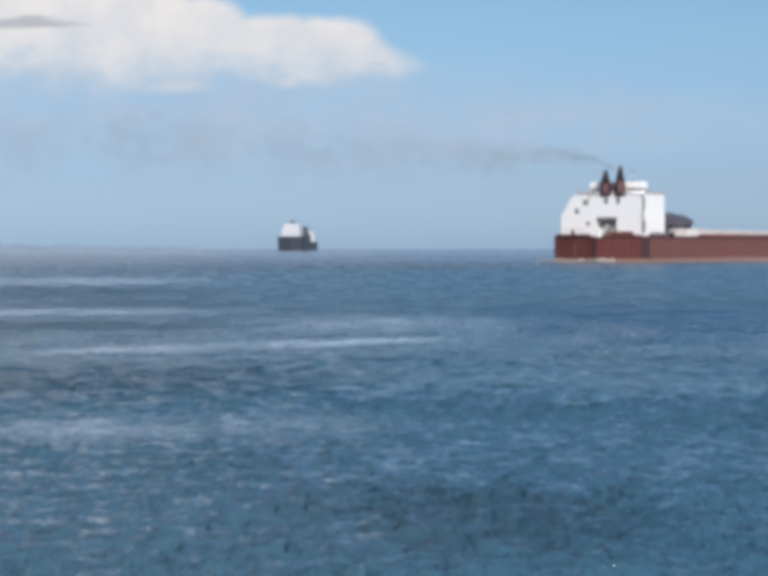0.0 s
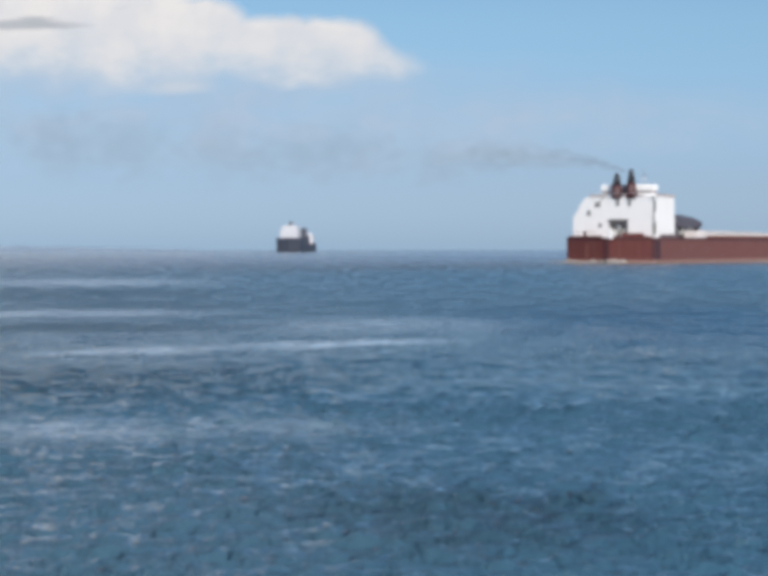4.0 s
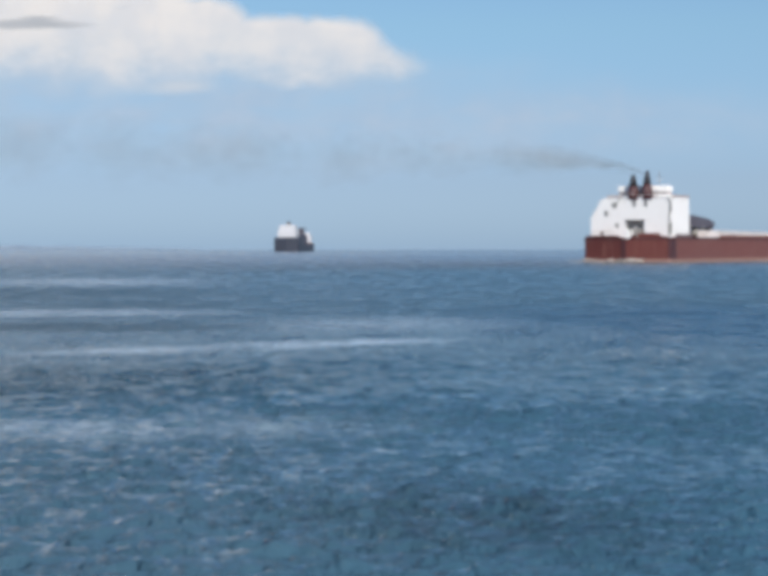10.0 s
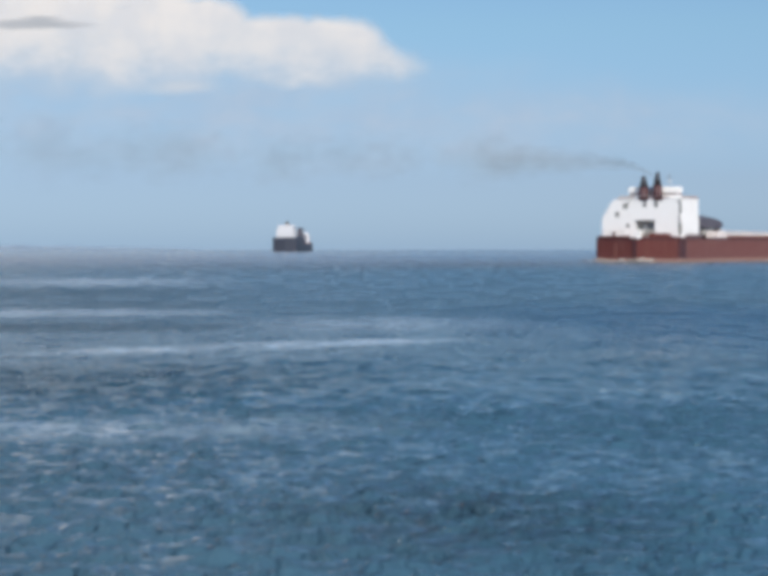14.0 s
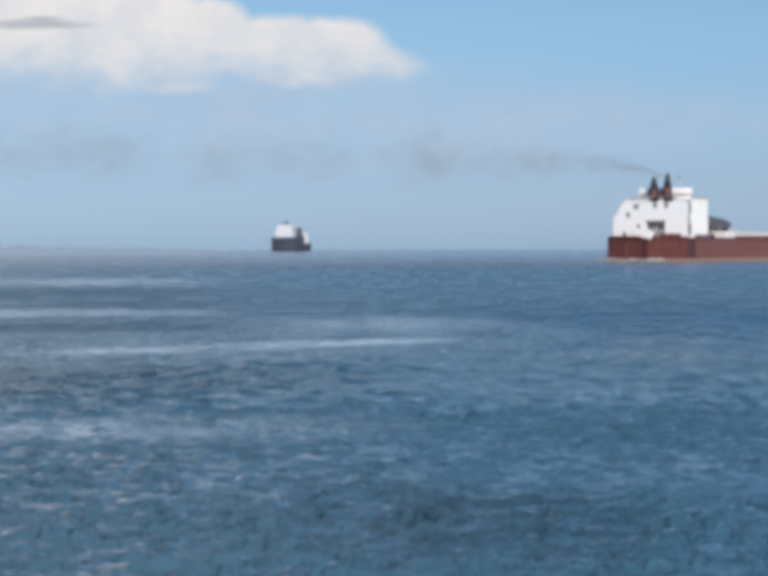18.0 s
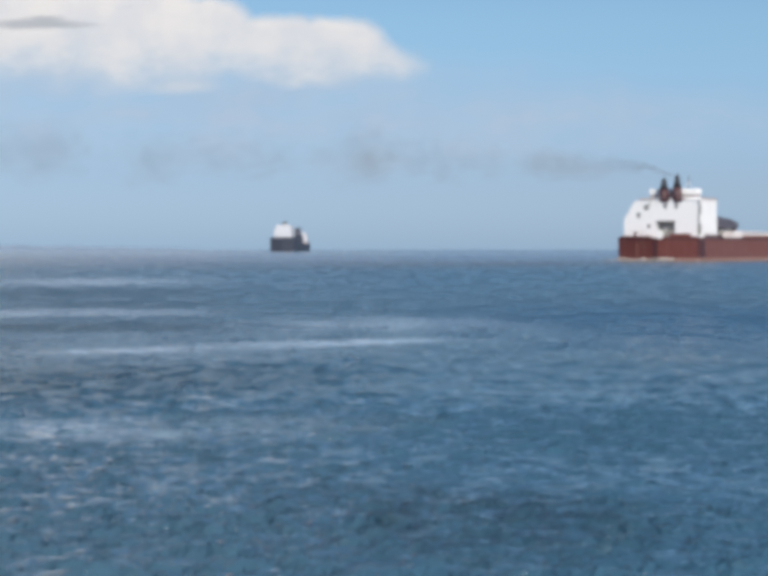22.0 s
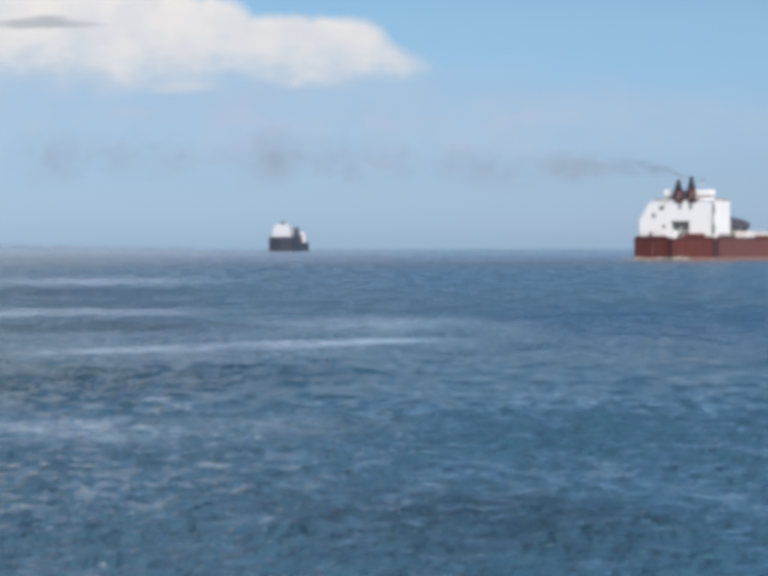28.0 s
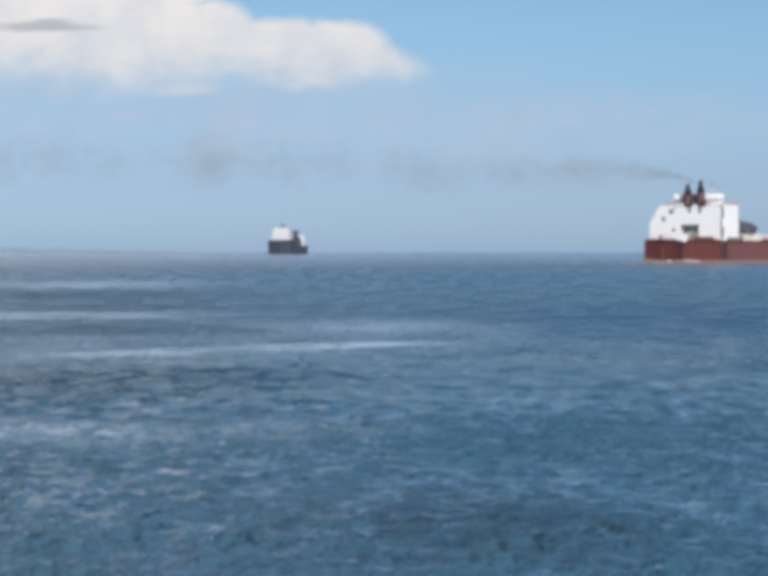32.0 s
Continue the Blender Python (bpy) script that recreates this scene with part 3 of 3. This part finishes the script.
    for k in range(4):
        z = 9.1 + 3.55 * k
        a, b = (-14.5, -15.5) if k % 2 == 0 else (-15.5, -14.5)
        part("stair_flight", bar((4.3, a, z), (4.3, b, z + 3.55), 0.1, steps=6), M_SHADE_GREY, stair)
        part("landing", box(4.0, 4.6, b - 0.4, b + 0.3, z + 3.5, z + 3.62, 0.03), M_SHADE_GREY, stair)
        part("stair_rail", bar((4.1, a, z + 1.0), (4.1, b, z + 4.5), 0.05, steps=6), M_SHADE_GREY, stair)
    # flat grey panels paint in the darkness of the openings here
    for y0, y1, z0, z1 in ((-15.4, -14.5, 18.2, 22.2), (-15.5, -14.2, 10.0, 14.2)):
        part("stair_doorway", box(4.48, 4.7, y0, y1, z0, z1, 0.04), M_SHADE_GREY, stair, "grey panel painting the shade of a doorway by the stair")
    ladder = part("aft_ladder", bar((4.2, 4.6, 23.6), (4.2, 7.0, 20.2), 0.14, steps=6), M_SHADE_GREY, ship, "grey inclined ladder on the aft wall")
    part("ladder_rail", bar((4.0, 4.6, 24.6), (4.0, 7.0, 21.2), 0.07, steps=6), M_SHADE_GREY, ladder)
    part("side_coaming", box(4.8, 24.4, -15.6, -15.3, 23.95, 24.7, 0.05), M_DUSK, up, "dusty pink-grey deck coaming")
    part("aft_coaming", box(4.5, 4.8, 3.6, 10.2, 23.95, 24.6, 0.05), M_DUSK, up, "dusty pink-grey deck coaming")
    part("lintel", box(4.4, 4.7, -4.9, 3.2, 15.0, 15.5, 0.05), M_GREY, low, "dark edge over the stern opening")
    part("gangway", bar((4.3, 0.2, 9.0), (4.3, -1.6, 13.2), 0.22), M_WHITE, low, "white leaning gangway")
    for y in range(-15, 11, 3):
        part("roof_post", bar((4.8, y, 23.9), (4.8, y, 24.9), 0.05, steps=6), M_WHITE, up)
    part("roof_rail", bar((4.8, -15, 24.9), (4.8, 9, 24.9), 0.05, steps=6), M_WHITE, up)
    # stern rail at the foot of the house
    for x in range(9, 27, 2):
        part("rail_post", bar((x, -16.3, 9.1), (x, -16.3, 10.4), 0.06), M_BROWN, ship)
    part("side_bulwark", box(6, 25, -16.6, -16.4, 8.82, 9.9, 0.05), M_BROWN, ship, "dull brown side bulwark")
    for z in (9.8, 10.4):
        part("hand_rail", bar((8, -16.3, z), (26, -16.3, z), 0.05), M_BROWN, ship)
    # pilothouse
    pilot = part("pilothouse", box(16, 21, -10, 10, 23.8, 25.2, 0.1), M_WHITE, ship, "white pilothouse with a dark window band")
    part("window_band", box(16.15, 20.85, -9.8, 9.8, 25.2, 26.2), M_DUSK, pilot, "dusty pink-grey window band")
    for i in range(12):
        y = -8.9 + i * 1.62
        part("pane", box(16.05, 16.2, y - 0.45, y + 0.45, 25.4, 26.0), M_PANE, pilot)
    part("roof", box(15.8, 21.3, -10.2, 10.2, 26.2, 28.5, 0.2), M_WHITE, pilot, "white pilothouse roof")
    for y, top, wide in ((2.9, 32.7, 2.15), (-2.7, 34.1, 2.05)):
        base = 23.8
        span = top - base
        stack = part("stack", lathe([(wide, base), (wide * 0.97, base + span * 0.2), (wide * 0.76, base + span * 0.5)], 20, (13.2, y), 1.3), M_STACK, ship, "tapering red-brown funnel")
        part("stack_top", lathe([(wide * 0.76, base + span * 0.5), (wide * 0.52, base + span * 0.75), (wide * 0.34, base + span * 0.95), (wide * 0.24, top)], 20, (13.2, y), 1.3), M_BLACK, stack, "sooty black funnel top")
        part("stack_casing", box(4.2, 12, y - 5.0, y - 1.4, 23.0, 24.5, 0.15), M_STACK, stack)
        part("collar", lathe([(wide * 1.08, base), (wide * 1.08, base + 0.5)], 20, (13.2, y), 1.3), M_BROWN, stack)
    mast = part("mast", bar((19, -5.5, 28.5), (19, -5.5, 34.0), 0.11), M_GREY, ship, "thin grey radar mast")
    part("yard", bar((19, -7.0, 32.0), (19, -4.0, 32.0), 0.06), M_GREY, mast)
    part("radar", box(18.8, 19.2, -6.5, -4.5, 30.5, 30.8, 0.05), M_WHITE, mast)
    # unloading gear on deck forward of the house
    hopper = part("boom_hopper", side_prism([(60, 13.4), (60, 16.8), (70, 17.4), (79, 17.0), (87, 15.9), (91, 15.0), (91, 13.8), (84, 13.0)], -4, 4), M_HOPPER, ship, "dark slate-grey unloading hopper house")
    part("hopper_ridge", box(61, 72, -2.4, 2.4, 17.0, 17.9, 0.1), M_HOPPER, hopper)
    for x in (62, 72, 88):
        part("hopper_leg", box(x, x + 2, -3.5, 3.5, 8.82, 13.6), M_HOPPER, hopper)
    part("hopper_chute", side_prism([(66, 10.2), (70, 13.4), (84, 13.2), (80, 10.2)], -3.0, 3.0), M_SHADE_GREY, hopper, "pale grey chute under the hopper house")
    part("boom_support", box(70, 81, -8.5, -3.4, 8.82, 11.7, 0.2), M_CREAM, ship, "cream deck locker")
    boom = part("unloading_boom", box(84, 240, -4.2, -1.4, 9.3, 9.7), M_CREAM, ship, "long cream unloading boom lying along the deck")
    for y in (-4.2, -1.4):
        part("boom_chord", bar((84, y, 11.8), (240, y, 11.0), 0.22), M_CREAM, boom)
        for i in range(31):
            x = 85 + i * 5
            part("boom_brace", bar((x, y, 9.6), (x + 2.5, y, 11.7 - i * 0.024), 0.14, steps=6), M_CREAM, boom)
            part("boom_brace", bar((x + 2.5, y, 11.7 - i * 0.024), (x + 5, y, 9.6), 0.14, steps=6), M_CREAM, boom)
    part("boom_belt_cover", box(85, 239, -3.9, -1.7, 9.7, 11.0, 0.2), M_CREAM, boom)
    for i in range(28):
        x = 95 + i * 7
        part("hatch_cover", box(x, x + 4.6, -12.0, -4.8, 8.82, 9.9, 0.12), M_DECK, ship)
        part("hatch_cover", box(x, x + 4.6, -0.8, 12.0, 8.82, 9.9, 0.12), M_DECK, ship)
    return ship


# The parts above are in units of 0.9 m; the ship floats lightly laden.
SHIP_SIZE, FLOAT = 0.9, 0.57
ship = red_freighter()
ship.scale = (SHIP_SIZE, SHIP_SIZE, SHIP_SIZE)


# ---- the far freighter ----
def far_freighter():
    s = tagged(new("far_freighter"), "dark-hulled lake freighter with white cabins, far out", "ship")
    part("hull", prism(plan(11.2, 0, 180, 1.0, 75), -6, 7.4), M_BLUEBLACK, s, "blue-black steel hull")
    part("stern_bulwark", prism(plan(11.3, 0, 34, 1.0), 7.4, 13.2), M_BLUEBLACK, s, "dark raised stern plating")
    part("forecastle", prism([(160, -6), (172, -3.5), (179, 0), (172, 3.5), (160, 6)], 7.4, 9.5), M_BLUEBLACK, s)
    after = part("after_house", box(3, 30, -8.2, 8.2, 13.2, 21.0, 0.3), M_DULLWHITE, s, "white after deckhouse")
    part("house_top", box(6, 28, -7.0, 7.0, 21.0, 24.6, 0.3), M_DULLWHITE, after)
    funnel = part("funnel", lathe([(2.2, 24.6), (2.0, 26.4), (1.9, 27.2)], 18, (20, 0), 1.3), M_GREY, s, "grey funnel")
    part("funnel_top", lathe([(1.95, 27.2), (1.8, 28.0)], 18, (20, 0), 1.3), M_BLACK, funnel)
    tower = part("unloading_mast", box(92, 99, -5.4, -0.8, 7.4, 23.0, 0.3), M_HOPPER, s, "grey unloading mast amidships")
    part("mast_head", box(90, 104, -7.5, -1.5, 8.0, 16.0, 0.2), M_HOPPER, tower)
    part("mast_brace", bar((99, -4.5, 22.0), (118, -4.5, 8.0), 0.5), M_HOPPER, tower)
    gear = part("deck_gear", box(34, 88, -9.0, -3.0, 7.4, 14.5, 0.3), M_HOPPER, s, "slate-grey machinery on the after deck")
    part("gear_top", box(44, 80, -8.0, -4.0, 14.5, 17.0, 0.3), M_HOPPER, gear)
    part("boom", bar((98, -2, 19.0), (150, -2, 10.5), 0.7), M_GREY, s, "grey unloading boom")
    wheel = part("forward_house", box(158, 170, -4.5, 6.5, 7.4, 15.5, 0.3), M_DULLWHITE, s, "white forward cabins")
    part("wheelhouse", box(161, 168, -3.5, 5.5, 15.5, 18.6, 0.3), M_DULLWHITE, wheel)
    part("foremast", bar((165, 0, 18.6), (165, 0, 23), 0.25), M_GREY, s)
    for i in range(16):
        x = 40 + i * 7.4
        part("hatch_cover", box(x, x + 4.5, -7.5, 7.5, 7.4, 8.2), M_DECK, s)
    return s


far_ship = far_freighter()

# ---- wash behind the red freighter ----
foam = sheet("stern_foam", 26, 14, M_FOAM, 0.8, 41, lumps=0.5)
foam_trail = sheet("foam_trail", 96, 50, M_TRAIL, 0.1, 46, 0, 50, 30)
tagged(foam_trail, "thin tan foam trailing aft of the stern", "wake")
tagged(foam, "white and tan propeller wash under the stern", "wake")
foam_side = sheet("stern_foam", 11, 9, M_FOAM, 0.8, 42, lumps=0.4)
tagged(foam_side, "white and tan propeller wash under the stern", "wake")


def splash_mound(length, width, height, seed):
    """A low churned heap of propeller foam."""
    bm = bmesh.new()
    bmesh.ops.create_icosphere(bm, subdivisions=4, radius=1.0)
    for v in bm.verts:
        k = 1 + 0.5 * noise.noise(v.co * 2.1 + Vector((seed, 0, 0))) + 0.25 * noise.noise(v.co * 5.3 + Vector((0, seed, 0)))
        v.co = Vector((v.co.x * length * k, v.co.y * width * k, v.co.z * height * k))
    for f in bm.faces:
        f.smooth = True
    return bm


splash = tagged(link_mesh("propeller_splash", splash_mound(1.7, 2.6, 1.0, 3), M_FROTH), "white heap of foam over the propeller", "wake")
mud = sheet("brown_wake", 70, 230, M_MUD, 0.05, 43, 0, 24, 60)
tagged(mud, "brown stirred water trailing behind the ship", "wake")
plume = sheet("silt_plume", 400, 210, M_SILT, 0.02, 44, 0, 60, 30)
tagged(plume, "dusty mauve-brown silty water round the ship's track", "wake")
# wash beside the hull, tinted to paint in the hull's reflection as well
side_wash = sheet("side_wash", 250, 150, M_WASH_REFLECTION, 0.05, 45, 0, 90, 12)
tagged(side_wash, "thin tan wash with the red hull's reflection painted in", "wake")


# ---- smoke ----
def puff_mesh(name, material, dish):
    """A lumpy bowl of thin smoke of radius 1, thinning to its rim."""
    bm = bmesh.new()
    rings, steps = 7, 28

    def at(r, a):
        x, y = r * math.cos(a), r * math.sin(a)
        return (x, y, dish * (1 - r * r) * (1 + 0.9 * noise.noise(Vector((2.2 * x, 2.2 * y, 3.0)))))

    last = [bm.verts.new(at(0, 0))]
    for j in range(1, rings + 1):
        ring = [bm.verts.new(at(j / rings, 2 * math.pi * i / steps)) for i in range(steps)]
        for i in range(steps):
            k = (i + 1) % steps
            bm.faces.new((last[0], ring[i], ring[k]) if j == 1 else (last[i], ring[i], ring[k], last[k])).smooth = True
        last = ring
    me = bpy.data.meshes.new(name)
    bm.to_mesh(me)
    bm.free()
    me.materials.append(material)
    return me


PUFF = puff_mesh("smoke_puff", M_SMOKE, 0.03)
DENSE = puff_mesh("smoke_puff", M_DENSE, 0.03)
SOOT = puff_mesh("smoke_wisp", M_SOOT, 0.05)
HAZE = puff_mesh("smoke_wisp", M_HAZE, 0.05)


def ship_at(t):
    """The red freighter's stern on the waterline and its heading from +y, at t seconds."""
    return 69.18 + 1.295 * t + 0.00108 * t * t, 698.6 + 3.522 * t - 0.0009 * t * t, 26.93 - 0.0175 * t


def on_ship(t, x, y, z):
    sx, sy, h = ship_at(t)
    return pose(sx, sy, FLOAT, 0, 0, 90 - h) @ (SHIP_SIZE * Vector((x, y, z)))


def motions():
    times = list(range(0, 33, 2))
    walk(ship, [(t, pose(*ship_at(t)[:2], FLOAT, 0, 0, 90 - ship_at(t)[2])) for t in times])
    for thing, m in ((foam, pose(-7.5, 6.8, 0.35, 0, 0, -101)), (foam_side, pose(-9.0, -4.0, 0.55, 0, 0, -78)), (splash, pose(-7.4, -3.4, 0.2)), (mud, pose(-105, 3, 0.16, 0, 0, -90)), (foam_trail, pose(-22, -28, 0.22, 0, 0, -90)), (plume, pose(-165, 20, 0.1, 0, 0, 4)), (side_wash, pose(78, -72, 0.13, 0, 0, 0))):
        walk(thing, [(t, pose(*ship_at(t)[:2], 0, 0, 0, 90 - ship_at(t)[2]) @ m) for t in times])
    # the far freighter slides slowly to the side
    rows = []
    for t, u in ((0, -192.0), (8, -198.2), (16, -204.0), (24, -208.8), (32, -212.3)):
        d = 2000 + 1.25 * t
        rows.append((t, pose(u / 4447 * d, d, 0, 0, 0, 90 - 4.6)))
    walk(far_ship, rows)
    # the whole field of waves drifts with the wind
    walk(water, [(0, pose(0, 0, 0)), (16, pose(-4, -3.5, 0)), (32, pose(-8, -7, 0))])
    for sheet_ob, k in ((veil, 12), (scrap, 16), (cumulus, 16), (wisp, 36)):
        at = sheet_ob.matrix_world.translation.copy()
        walk(sheet_ob, [(0, pose(*at)), (32, pose(at.x + k * 1.08, at.y, at.z))])
    # smoke: each puff leaves the stack, tips open and drifts off with the wind
    rng = random.Random(11)
    opening = [(0, 1.9), (2, 9), (4, 22), (6, 40), (9, 60), (13, 74), (20, 82), (90, 88)]
    outs = [-47 + i * 1.38 + rng.uniform(-0.5, 0.5) for i in range(57)] + [4.7, 5.7]
    for i, out in enumerate(outs):
        # a thin spell, then a thick burst with steadier smoke after it
        lull, burst, after = 0.3 < out < 4.3, 4.3 <= out < 6.8, out >= 6.8
        thick = (burst and i % 2 == 0) or (i % 2 == 0 and -17 < out <= 0.3) or (i % 5 < 2 and after)
        ob = tagged(new("smoke_puff", DENSE if thick else PUFF), "thin grey-brown exhaust smoke adrift in the air", "smoke", "smoke puffs")
        wide, tall = rng.uniform(15, 20), rng.uniform(13, 17)
        if out > -15:
            wide, tall = rng.uniform(13, 19), rng.uniform(9.5, 14)
        if lull:
            wide, tall = rng.uniform(8, 11), rng.uniform(6, 8)
        elif burst:
            wide, tall = rng.uniform(12, 17), rng.uniform(12, 16)
        elif after:
            wide, tall = rng.uniform(13, 18), rng.uniform(9, 13)
        ob.scale = (wide, tall, 9)
        rise, sway, roll = rng.uniform(4.0, 8.0) if burst else rng.uniform(3.0, 7.0), rng.uniform(-3, 3), rng.uniform(-14, 14)
        drift = rng.uniform(5.0, 5.4)
        rows = []
        for t in sorted({*range(0, 33, 2), *[max(0, min(32, round(out + k, 1))) for k in (-1, 0, 1)]}):
            age = t - out
            if age <= 0:
                p = on_ship(t, 18 - 4 * max(0, 1 + age), 0, 4.0 + 28 * max(0, 1 + age))
                m = pose(p.x, p.y, p.z, math.degrees(math.atan2(p.z - EYE_Z, p.y)), 0, 0)
            else:
                p = on_ship(out, 14, 0, 32.0)
                z = p.z + rise * (1 - math.exp(-age / 3.0))
                tip = np.interp(age, [a for a, _ in opening], [b for _, b in opening])
                m = pose(p.x - drift * age, p.y + sway * min(1, age / 8), z, tip, 0, 0) @ pose(0, 0, 0, 0, 0, roll * tip / 90)
            rows.append((t, m))
        walk(ob, rows)
    for k, (dx, dz, sx, sz, lean) in enumerate(((-3.0, 1.1, 4.2, 1.2, 24), (-8.0, 2.8, 5.8, 2.0, 15), (-14.5, 4.0, 8.0, 3.2, 7), (-23, 5.0, 10.0, 5.0, 3), (-34, 5.2, 12.0, 7.0, 0), (-46, 4.8, 14.0, 8.5, 0))):
        ob = tagged(new("smoke_wisp", SOOT if k < 3 else HAZE), "dark exhaust smoke streaming from the funnels", "smoke", "smoke wisps")
        ob.scale = (sx, sz, sz)
        rows = []
        for t in times:
            p = on_ship(t, 13.2, -1.5, 33.2)
            rows.append((t, pose(p.x + dx, p.y + 1.5, p.z + dz + 0.4 * math.sin(0.9 * t + k), 90, 0, 0) @ pose(0, 0, 0, 0, 0, -lean + 4 * math.sin(0.7 * t + 2 * k))))
        walk(ob, rows)


motions()
